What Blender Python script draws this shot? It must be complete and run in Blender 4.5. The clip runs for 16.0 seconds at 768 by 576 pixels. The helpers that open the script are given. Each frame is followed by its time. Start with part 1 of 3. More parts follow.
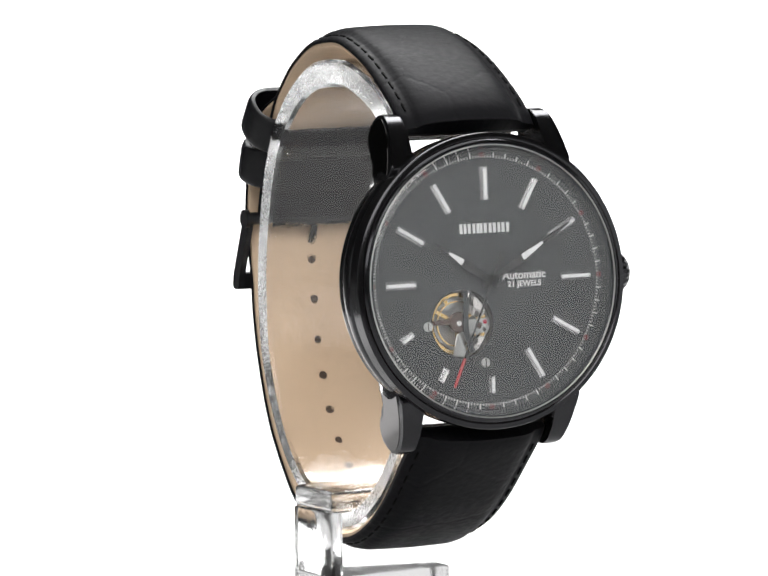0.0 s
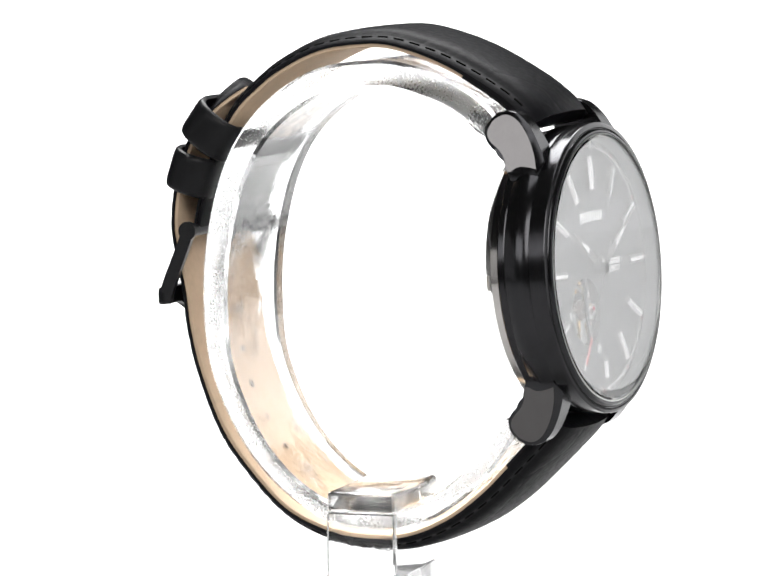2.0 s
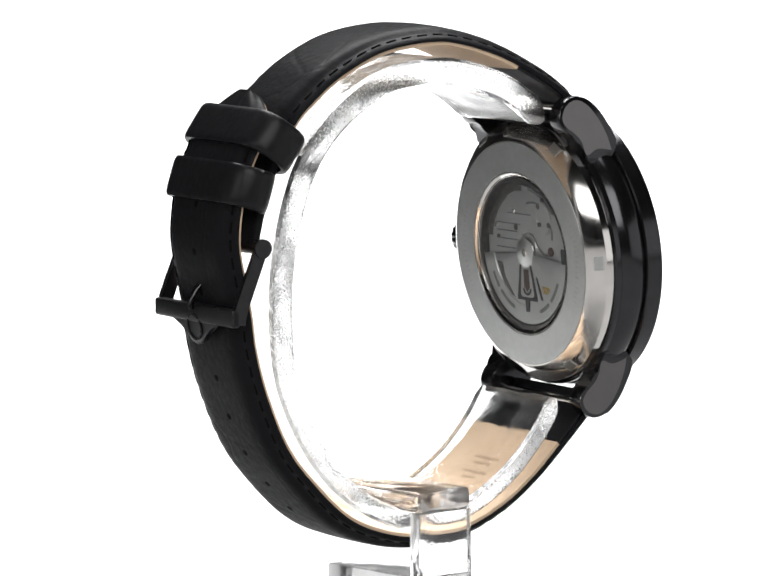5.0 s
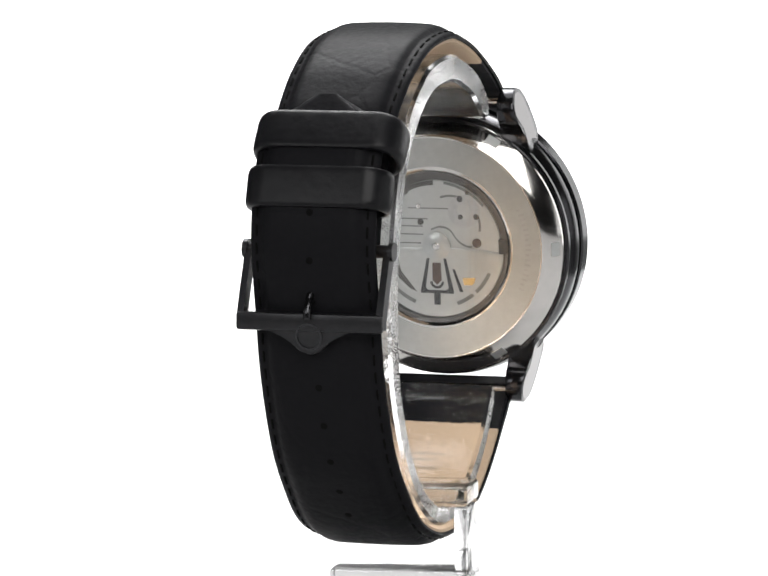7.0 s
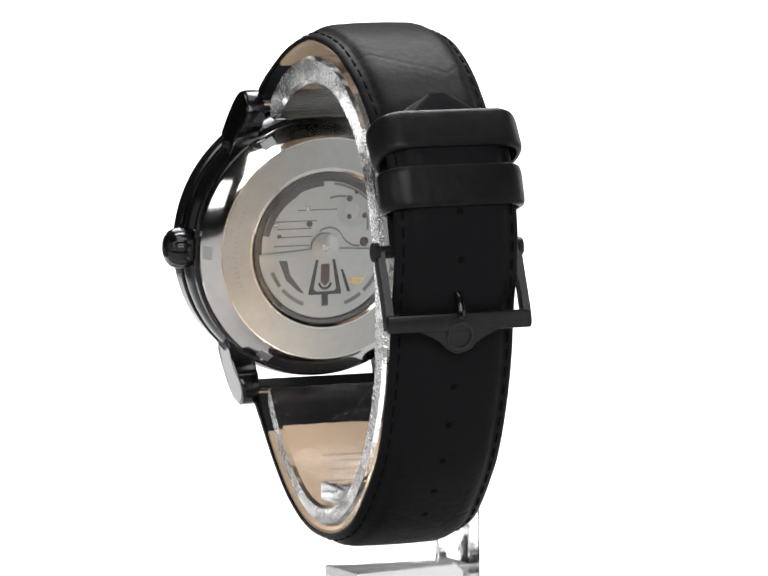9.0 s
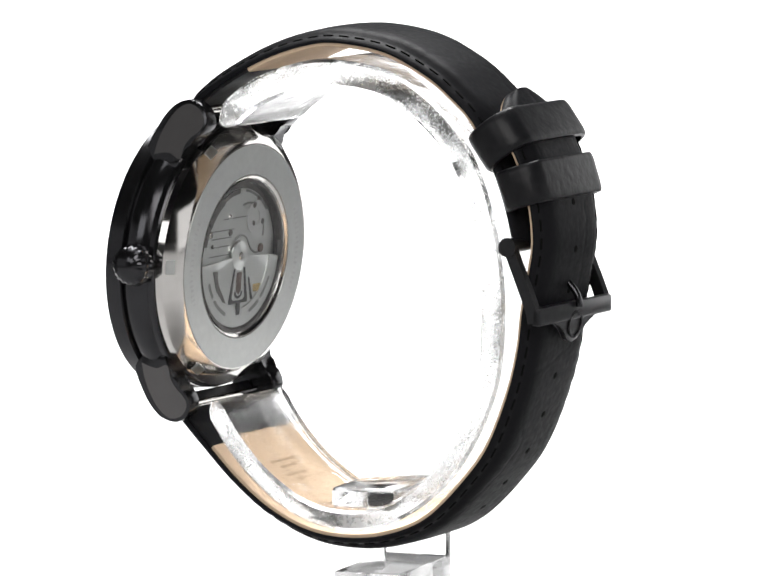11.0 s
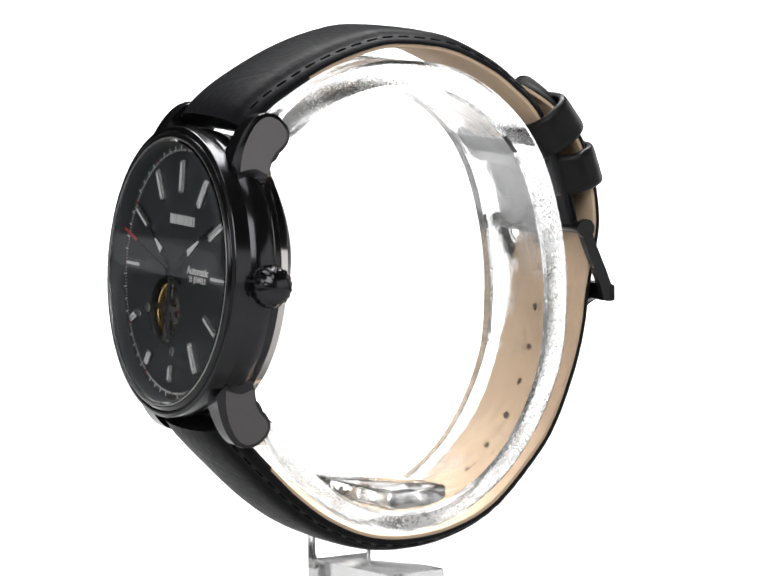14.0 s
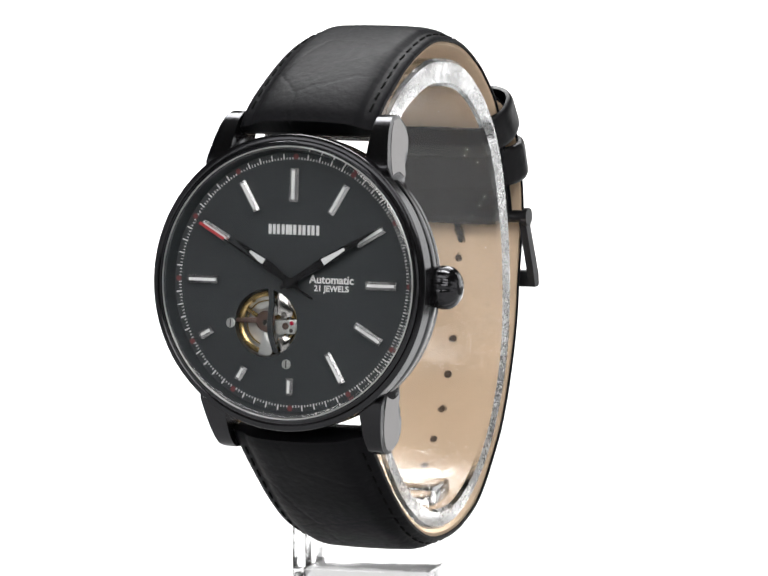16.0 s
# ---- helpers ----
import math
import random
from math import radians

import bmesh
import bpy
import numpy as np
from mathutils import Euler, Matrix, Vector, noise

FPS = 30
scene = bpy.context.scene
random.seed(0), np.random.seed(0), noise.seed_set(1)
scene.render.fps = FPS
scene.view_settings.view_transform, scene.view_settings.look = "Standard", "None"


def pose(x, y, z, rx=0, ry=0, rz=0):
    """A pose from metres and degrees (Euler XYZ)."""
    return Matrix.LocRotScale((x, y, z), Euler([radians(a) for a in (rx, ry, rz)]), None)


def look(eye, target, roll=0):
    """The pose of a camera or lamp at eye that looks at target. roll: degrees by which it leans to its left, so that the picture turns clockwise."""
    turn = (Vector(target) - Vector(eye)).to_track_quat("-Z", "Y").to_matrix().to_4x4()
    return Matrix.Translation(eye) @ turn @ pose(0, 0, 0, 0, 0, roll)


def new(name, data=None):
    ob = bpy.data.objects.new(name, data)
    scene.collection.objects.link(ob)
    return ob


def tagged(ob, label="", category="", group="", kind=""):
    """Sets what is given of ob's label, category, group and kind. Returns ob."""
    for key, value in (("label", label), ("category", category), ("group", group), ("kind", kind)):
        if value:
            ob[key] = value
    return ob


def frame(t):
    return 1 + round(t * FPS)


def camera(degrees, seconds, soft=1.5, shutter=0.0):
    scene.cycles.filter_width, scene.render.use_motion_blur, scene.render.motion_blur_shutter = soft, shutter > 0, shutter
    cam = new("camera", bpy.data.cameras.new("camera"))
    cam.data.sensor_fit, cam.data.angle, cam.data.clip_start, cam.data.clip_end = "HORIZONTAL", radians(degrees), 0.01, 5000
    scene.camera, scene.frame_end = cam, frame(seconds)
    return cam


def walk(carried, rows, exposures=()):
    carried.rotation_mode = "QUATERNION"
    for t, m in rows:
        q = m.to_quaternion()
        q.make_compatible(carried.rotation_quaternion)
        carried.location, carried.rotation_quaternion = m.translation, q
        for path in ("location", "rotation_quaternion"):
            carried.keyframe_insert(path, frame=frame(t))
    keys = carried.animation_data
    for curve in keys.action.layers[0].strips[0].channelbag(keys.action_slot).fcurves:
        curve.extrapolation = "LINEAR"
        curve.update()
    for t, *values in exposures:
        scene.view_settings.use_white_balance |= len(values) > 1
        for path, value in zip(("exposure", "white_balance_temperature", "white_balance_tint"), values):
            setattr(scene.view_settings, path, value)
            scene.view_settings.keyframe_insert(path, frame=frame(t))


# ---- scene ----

# The camera stands still before a wristwatch on a turning display stand.
AWAY, TILT, ROLL = 0.85, radians(6.38), -0.41
cam = camera(7.914, 16.0, soft=1.7)
AIM = (-0.00014, 0.0, 0.058)
EYE = (AIM[0], -AWAY * math.cos(TILT), AIM[2] + AWAY * math.sin(TILT))
walk(cam, [(0.0, look(EYE, AIM, ROLL)), (16.0, look(EYE, AIM, ROLL))])


# ---- light: softboxes of a small product studio, with unseen fill lamps added ----
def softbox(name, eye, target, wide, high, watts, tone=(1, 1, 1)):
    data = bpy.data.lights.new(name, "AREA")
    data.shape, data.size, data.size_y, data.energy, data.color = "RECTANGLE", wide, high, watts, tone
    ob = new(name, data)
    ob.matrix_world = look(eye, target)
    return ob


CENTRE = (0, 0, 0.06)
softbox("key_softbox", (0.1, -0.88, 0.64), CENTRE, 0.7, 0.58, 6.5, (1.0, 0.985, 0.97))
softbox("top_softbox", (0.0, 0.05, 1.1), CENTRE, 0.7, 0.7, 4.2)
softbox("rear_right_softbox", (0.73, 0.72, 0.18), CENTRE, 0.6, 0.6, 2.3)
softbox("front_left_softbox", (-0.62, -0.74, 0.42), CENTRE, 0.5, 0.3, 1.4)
# added lamp, only there to burn the paper out to white
softbox("backdrop_fill", (0.0, 0.9, 1.3), (0, 0.62, 0), 1.2, 0.8, 22.0).data.spread = radians(110)
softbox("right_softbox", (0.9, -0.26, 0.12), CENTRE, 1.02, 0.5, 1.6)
# added fill in place of pale surroundings that veil the dial
softbox("left_fill", (-0.93, -0.16, 0.12), CENTRE, 0.8, 0.5, 0.5)
world = bpy.data.worlds.new("studio")
scene.world = world
world.use_nodes = True
world.node_tree.nodes["Background"].inputs[0].default_value = (0.2, 0.2, 0.21, 1)
world.node_tree.nodes["Background"].inputs[1].default_value = 1.0
scene.view_settings.exposure = 0.0


# ---- materials ----
def material(name, colour, rough=0.5, metal=0.0, grain=0.0, size=200.0, bump=0.0, coat=0.0, spec=0.5, rough_var=0.0):
    """A principled surface with variation at two scales; size: grains a metre."""
    m = bpy.data.materials.new(name)
    m.use_nodes = True
    nt = m.node_tree
    b = nt.nodes["Principled BSDF"]
    b.inputs["Roughness"].default_value = rough
    b.inputs["Metallic"].default_value = metal
    b.inputs["Coat Weight"].default_value = coat
    b.inputs["Coat Roughness"].default_value = 0.1
    b.inputs["Specular IOR Level"].default_value = spec
    b.inputs["Base Color"].default_value = (*colour, 1)
    tc = nt.nodes.new("ShaderNodeTexCoord")
    fine, broad = nt.nodes.new("ShaderNodeTexNoise"), nt.nodes.new("ShaderNodeTexNoise")
    for n, k in ((fine, size), (broad, size / 9)):
        n.inputs["Scale"].default_value = k
        n.inputs["Detail"].default_value = 4
        nt.links.new(tc.outputs["Object"], n.inputs["Vector"])
    add = nt.nodes.new("ShaderNodeMath")
    nt.links.new(fine.outputs["Fac"], add.inputs[0])
    nt.links.new(broad.outputs["Fac"], add.inputs[1])
    if grain:
        ramp = nt.nodes.new("ShaderNodeMapRange")
        ramp.inputs[1].default_value, ramp.inputs[2].default_value = 0.6, 1.4
        ramp.inputs[3].default_value, ramp.inputs[4].default_value = 1 - grain, 1 + grain
        mul = nt.nodes.new("ShaderNodeVectorMath")
        mul.operation = "SCALE"
        mul.inputs[0].default_value = colour
        nt.links.new(add.outputs[0], ramp.inputs[0])
        nt.links.new(ramp.outputs[0], mul.inputs["Scale"])
        nt.links.new(mul.outputs[0], b.inputs["Base Color"])
    if rough_var:
        r = nt.nodes.new("ShaderNodeMapRange")
        r.inputs[1].default_value, r.inputs[2].default_value = 0.6, 1.4
        r.inputs[3].default_value, r.inputs[4].default_value = max(0.02, rough - rough_var), rough + rough_var
        nt.links.new(add.outputs[0], r.inputs[0])
        nt.links.new(r.outputs[0], b.inputs["Roughness"])
    if bump:
        bn = nt.nodes.new("ShaderNodeBump")
        bn.inputs["Strength"].default_value, bn.inputs["Distance"].default_value = bump, 0.0003
        nt.links.new(add.outputs[0], bn.inputs["Height"])
        nt.links.new(bn.outputs[0], b.inputs["Normal"])
    return m


def croc_leather():
    """Black leather embossed with rows of scales, by the strap's own length and width in the UV map (millimetres)."""
    m = material("black_croc_leather", (0.008, 0.008, 0.0093), 0.5, spec=0.05)
    nt = m.node_tree
    b = nt.nodes["Principled BSDF"]
    uv = nt.nodes.new("ShaderNodeUVMap")
    wob = nt.nodes.new("ShaderNodeTexNoise")
    wob.inputs["Scale"].default_value = 0.35
    nt.links.new(uv.outputs[0], wob.inputs["Vector"])
    mix = nt.nodes.new("ShaderNodeVectorMath")
    mix.operation = "MULTIPLY_ADD"
    mix.inputs[1].default_value = (1.6, 1.6, 0)
    nt.links.new(wob.outputs["Color"], mix.inputs[0])
    nt.links.new(uv.outputs[0], mix.inputs[2])
    sc = nt.nodes.new("ShaderNodeVectorMath")
    sc.operation = "MULTIPLY"
    sc.inputs[1].default_value = (0.085, 0.078, 1)
    nt.links.new(mix.outputs[0], sc.inputs[0])
    vor = nt.nodes.new("ShaderNodeTexVoronoi")
    vor.feature = "DISTANCE_TO_EDGE"
    vor.voronoi_dimensions = "2D"
    vor.inputs["Scale"].default_value = 1.0
    vor.inputs["Randomness"].default_value = 0.55
    nt.links.new(sc.outputs[0], vor.inputs["Vector"])
    edge = nt.nodes.new("ShaderNodeMapRange")
    edge.inputs[1].default_value, edge.inputs[2].default_value, edge.inputs[4].default_value = 0.0, 0.05, 0.5
    nt.links.new(vor.outputs["Distance"], edge.inputs[0])
    fine = nt.nodes.new("ShaderNodeTexNoise")
    fine.inputs["Scale"].default_value, fine.inputs["Detail"].default_value = 0.9, 6
    nt.links.new(uv.outputs[0], fine.inputs["Vector"])
    h = nt.nodes.new("ShaderNodeMath")
    h.operation = "MULTIPLY_ADD"
    h.inputs[1].default_value = 1.3
    nt.links.new(fine.outputs["Fac"], h.inputs[0])
    nt.links.new(edge.outputs[0], h.inputs[2])
    bn = nt.nodes.new("ShaderNodeBump")
    bn.inputs["Strength"].default_value, bn.inputs["Distance"].default_value = 0.24, 0.00025
    nt.links.new(h.outputs[0], bn.inputs["Height"])
    nt.links.new(bn.outputs[0], b.inputs["Normal"])
    r = nt.nodes.new("ShaderNodeMapRange")
    r.inputs[3].default_value, r.inputs[4].default_value = 0.3, 0.6
    nt.links.new(fine.outputs["Fac"], r.inputs[0])
    nt.links.new(r.outputs[0], b.inputs["Roughness"])
    return m


def clear(name, ior, tint=(1, 1, 1), rough=0.0):
    m = bpy.data.materials.new(name)
    m.use_nodes = True
    b = m.node_tree.nodes["Principled BSDF"]
    b.inputs["Base Color"].default_value = (*tint, 1)
    b.inputs["Transmission Weight"].default_value = 1
    b.inputs["IOR"].default_value, b.inputs["Roughness"].default_value = ior, rough
    return m


SWEEP = material("white_sweep_paper", (0.86, 0.86, 0.86), 0.9, grain=0.01, size=60, spec=0.1)
WALL = material("grey_studio_wall", (0.13, 0.13, 0.13), 0.9, grain=0.1, size=12, bump=0.1)
FLOOR = material("dark_studio_floor", (0.05, 0.05, 0.05), 0.7, grain=0.15, size=10, bump=0.1)
TABLE = material("grey_table_top", (0.38, 0.38, 0.38), 0.6, grain=0.1, size=40, bump=0.1)
CROC = croc_leather()
LEATHER = material("black_smooth_leather", (0.0078, 0.0078, 0.009), 0.36, grain=0.2, size=700, bump=0.25, spec=0.17, rough_var=0.08)
LINING = material("tan_leather_lining", (0.57, 0.43, 0.30), 0.75, grain=0.09, size=900, bump=0.12, spec=0.2)
STAMP = material("stamped_tan_leather", (0.36, 0.26, 0.17), 0.8, grain=0.15, size=2000)
EDGE = material("brown_hole_shade", (0.05, 0.03, 0.02), 0.8, grain=0.3, size=2000)
THREAD = material("black_thread", (0.005, 0.005, 0.005), 0.8, grain=0.3, size=4000, bump=0.3, spec=0.03)
PVD = material("black_coated_steel", (0.042, 0.042, 0.045), 0.16, 0.9, grain=0.1, size=500, rough_var=0.03)
PVD_FLAT = material("polished_black_steel", (0.125, 0.12, 0.12), 0.08, 1.0, grain=0.05, size=500, rough_var=0.02)
PVD_SATIN = material("satin_black_steel", (0.03, 0.03, 0.032), 0.35, 0.8, grain=0.15, size=900, bump=0.05)
STEEL = material("polished_steel", (0.62, 0.60, 0.58), 0.1, 1.0, grain=0.06, size=400, rough_var=0.04)
BRUSHED = material("brushed_steel", (0.5, 0.51, 0.5), 0.33, 1.0, grain=0.08, size=900, bump=0.06)
GOLD = material("gilt_brass", (0.7, 0.5, 0.22), 0.2, 1.0, grain=0.08, size=900)
DARKGEAR = material("dark_movement_plate", (0.10, 0.095, 0.09), 0.4, 0.9, grain=0.3, size=1500, bump=0.2)
ENGRAVED = material("engraved_steel", (0.47, 0.47, 0.47), 0.45, 1.0, grain=0.15, size=900)
BLACKED = material("blacked_engraving", (0.012, 0.012, 0.013), 0.5, grain=0.2, size=1500)
WARM = material("warm_dark_bridge", (0.09, 0.06, 0.05), 0.4, 0.7, grain=0.3, size=1500, bump=0.15)
PLATE = material("shaded_plate_line", (0.2, 0.2, 0.195), 0.5, 0.9, grain=0.2, size=1500)
DIAL = material("charcoal_dial", (0.0245, 0.028, 0.030), 0.42, 0.0, size=400, spec=0.22, rough_var=0.03)
DIAL_LINE = material("dial_relief_line", (0.012, 0.013, 0.014), 0.5, grain=0.1, size=1200)
MARK = material("faceted_silver_marker", (0.6, 0.6, 0.61), 0.25, 1.0, grain=0.05, size=900)
LUME = material("white_lume", (0.55, 0.56, 0.56), 0.6, grain=0.05, size=1500)
PRINT = material("white_print", (0.6, 0.6, 0.6), 0.6, grain=0.04, size=1500)
RED = material("red_lacquer", (0.34, 0.02, 0.025), 0.35, grain=0.08, size=1500)
DULL_RED = material("dark_red_print", (0.10, 0.017, 0.02), 0.5, grain=0.1, size=1500)
RUBY = material("red_jewel", (0.4, 0.02, 0.05), 0.1, coat=0.5)
HAND = material("black_hand", (0.02, 0.02, 0.022), 0.25, 0.6, grain=0.1, size=900)
CRYSTAL = clear("mineral_crystal", 1.5)
ACRYLIC = clear("clear_acrylic", 1.49, (0.985, 0.985, 0.985), 0.015)


def waviness(m):
    """Gentle waves of moulded acrylic, with patches of fine scuffing."""
    nt = m.node_tree
    tc, bn = nt.nodes.new("ShaderNodeTexCoord"), nt.nodes.new("ShaderNodeBump")
    waves, scuff, patch = (nt.nodes.new("ShaderNodeTexNoise") for _ in range(3))
    for n, size, detail in ((waves, 420, 5), (scuff, 2300, 3), (patch, 110, 2)):
        n.inputs["Scale"].default_value, n.inputs["Detail"].default_value = size, detail
        nt.links.new(tc.outputs["Object"], n.inputs["Vector"])
    where = nt.nodes.new("ShaderNodeMapRange")
    where.inputs[1].default_value, where.inputs[2].default_value = 0.5, 0.68
    where.inputs[3].default_value, where.inputs[4].default_value = 0.05, 1.3
    nt.links.new(patch.outputs["Fac"], where.inputs[0])
    both = nt.nodes.new("ShaderNodeMath")
    both.operation = "MULTIPLY_ADD"
    nt.links.new(scuff.outputs["Fac"], both.inputs[0])
    nt.links.new(where.outputs[0], both.inputs[1])
    nt.links.new(waves.outputs["Fac"], both.inputs[2])
    bn.inputs["Strength"].default_value, bn.inputs["Distance"].default_value = 0.22, 0.0004
    nt.links.new(both.outputs[0], bn.inputs["Height"])
    nt.links.new(bn.outputs[0], nt.nodes["Principled BSDF"].inputs["Normal"])


waviness(ACRYLIC)


def sawn_acrylic():
    """The hoop's sawn sides: frosted, with dark and bright specks."""
    m = clear("sawn_acrylic", 1.49, (0.9, 0.9, 0.9), 0.35)
    nt = m.node_tree
    b = nt.nodes["Principled BSDF"]
    tc, speck, patch, bn = (nt.nodes.new(k) for k in ("ShaderNodeTexCoord", "ShaderNodeTexNoise", "ShaderNodeTexNoise", "ShaderNodeBump"))
    for n, size in ((speck, 2600), (patch, 120)):
        n.inputs["Scale"].default_value, n.inputs["Detail"].default_value = size, 2
        nt.links.new(tc.outputs["Object"], n.inputs["Vector"])
    add = nt.nodes.new("ShaderNodeMath")
    nt.links.new(speck.outputs["Fac"], add.inputs[0])
    nt.links.new(patch.outputs["Fac"], add.inputs[1])
    tone, rough = nt.nodes.new("ShaderNodeMapRange"), nt.nodes.new("ShaderNodeMapRange")
    tone.inputs[1].default_value, tone.inputs[2].default_value, tone.inputs[3].default_value, tone.inputs[4].default_value = 0.9, 1.15, 1.0, 0.68
    rough.inputs[1].default_value, rough.inputs[2].default_value, rough.inputs[3].default_value, rough.inputs[4].default_value = 0.85, 1.15, 0.08, 0.4
    grey = nt.nodes.new("ShaderNodeCombineColor")
    nt.links.new(add.outputs[0], tone.inputs[0])
    nt.links.new(add.outputs[0], rough.inputs[0])
    for k in range(3):
        nt.links.new(tone.outputs[0], grey.inputs[k])
    nt.links.new(grey.outputs[0], b.inputs["Base Color"])
    nt.links.new(rough.outputs[0], b.inputs["Roughness"])
    bn.inputs["Strength"].default_value, bn.inputs["Distance"].default_value = 0.4, 0.0002
    nt.links.new(speck.outputs["Fac"], bn.inputs["Height"])
    nt.links.new(bn.outputs[0], b.inputs["Normal"])
    return m


SAWN = sawn_acrylic()


# ---- building helpers (millimetres in, metres out) ----
def part(name, bm, mat, parent, label="", at=None, smooth=None):
    me = bpy.data.meshes.new(name)
    for v in bm.verts:
        v.co *= 0.001
    bmesh.ops.recalc_face_normals(bm, faces=bm.faces)
    bm.to_mesh(me)
    bm.free()
    me.materials.append(mat)
    if smooth is not None:
        for p in me.polygons:
            p.use_smooth = True
        me.set_sharp_from_angle(angle=radians(smooth))
    ob = new(name, me)
    ob.parent = parent
    if at is not None:
        ob.matrix_basis = at
    if label:
        ob["label"] = label
    return ob


def lathe(profile, seg=96, closed=True):
    """A ring or disc about z from (radius, z) pairs; a closed profile makes a solid ring."""
    bm = bmesh.new()
    rings = []
    for r, z in profile:
        if r < 1e-6:
            rings.append([bm.verts.new((0, 0, z))])
        else:
            rings.append([bm.verts.new((r * math.cos(2 * math.pi * i / seg), r * math.sin(2 * math.pi * i / seg), z)) for i in range(seg)])
    pairs = list(zip(rings, rings[1:]))
    if closed:
        pairs.append((rings[-1], rings[0]))
    for a, b in pairs:
        for i in range(seg):
            j = (i + 1) % seg
            if len(a) == 1 and len(b) == 1:
                continue
            if len(a) == 1:
                bm.faces.new((a[0], b[i], b[j]))
            elif len(b) == 1:
                bm.faces.new((a[i], b[0], a[j]))
            else:
                bm.faces.new((a[i], b[i], b[j], a[j]))
    return bm


def block(x0, x1, y0, y1, z0, z1, bevel=0.0, seg=2):
    bm = bmesh.new()
    bmesh.ops.create_cube(bm, size=1)
    for v in bm.verts:
        v.co = ((x0 + x1) / 2 + v.co.x * (x1 - x0), (y0 + y1) / 2 + v.co.y * (y1 - y0), (z0 + z1) / 2 + v.co.z * (z1 - z0))
    if bevel:
        bmesh.ops.bevel(bm, geom=bm.edges[:], offset=bevel, segments=seg, affect="EDGES", profile=0.5)
    return bm


def slab(outline, z0, z1, bevel=0.0):
    """A plate of an (x, y) outline between two heights."""
    bm = bmesh.new()
    lo = [bm.verts.new((x, y, z0)) for x, y in outline]
    hi = [bm.verts.new((x, y, z1)) for x, y in outline]
    n = len(outline)
    bm.faces.new(lo[::-1])
    top = bm.faces.new(hi)
    for i in range(n):
        bm.faces.new((lo[i], lo[(i + 1) % n], hi[(i + 1) % n], hi[i]))
    if bevel:
        bmesh.ops.bevel(bm, geom=[e for e in bm.edges], offset=bevel, segments=2, affect="EDGES", profile=0.5)
    return bm


def move(bm, m):
    bmesh.ops.transform(bm, matrix=m, verts=bm.verts)
    return bm


def join(*bms):
    out = bmesh.new()
    for b in bms:
        me = bpy.data.meshes.new("tmp")
        b.to_mesh(me)
        b.free()
        out.from_mesh(me)
        bpy.data.meshes.remove(me)
    return out


def spline(points, step=0.8):
    """Even steps along a smooth curve through (y, z) points."""
    p = [Vector(q) for q in points]
    p = [2 * p[0] - p[1], *p, 2 * p[-1] - p[-2]]
    fine = []
    for i in range(1, len(p) - 2):
        for k in range(16):
            t = k / 16
            a, b, c, d = p[i - 1:i + 3]
            fine.append(0.5 * ((2 * b) + (c - a) * t + (2 * a - 5 * b + 4 * c - d) * t * t + (3 * b - a - 3 * c + d) * t ** 3))
    fine.append(p[-2])
    out, left = [fine[0]], step
    for a, b in zip(fine, fine[1:]):
        d = (b - a).length
        while d >= left:
            a = a + (b - a) * (left / d)
            out.append(a)
            d, left = d - left, step
        left -= d
    return out


def frames(path):
    """Places and outward normals along a band's path, outward being away from the wrist."""
    got = []
    for i, q in enumerate(path):
        t = (path[min(i + 1, len(path) - 1)] - path[max(i - 1, 0)]).normalized()
        n = Vector((t.y, -t.x))
        if n.dot(q) < 0:
            n = -n
        got.append((q, n))
    return got


def band(rows, section, z_off):
    """Sweeps a section along rows of (place, normal, share of the length); section(share) gives (x, out) pairs, closed."""
    bm = bmesh.new()
    uv = bm.loops.layers.uv.new("UVMap")
    rings, info = [], {}
    length = 0.0
    for k, (q, n, s) in enumerate(rows):
        if k:
            length += (q - rows[k - 1][0]).length
        ring = []
        for x, o in section(s):
            v = bm.verts.new((x, q.x + n.x * o, q.y + n.y * o + z_off))
            info[v] = (x, length)
            ring.append(v)
        rings.append(ring)
    m = len(rings[0])
    for a, b in zip(rings, rings[1:]):
        for i in range(m):
            bm.faces.new((a[i], a[(i + 1) % m], b[(i + 1) % m], b[i]))
    bm.faces.new(rings[0][::-1])
    bm.faces.new(rings[-1])
    for f in bm.faces:
        for lp in f.loops:
            lp[uv].uv = info[lp.vert]
    return bm


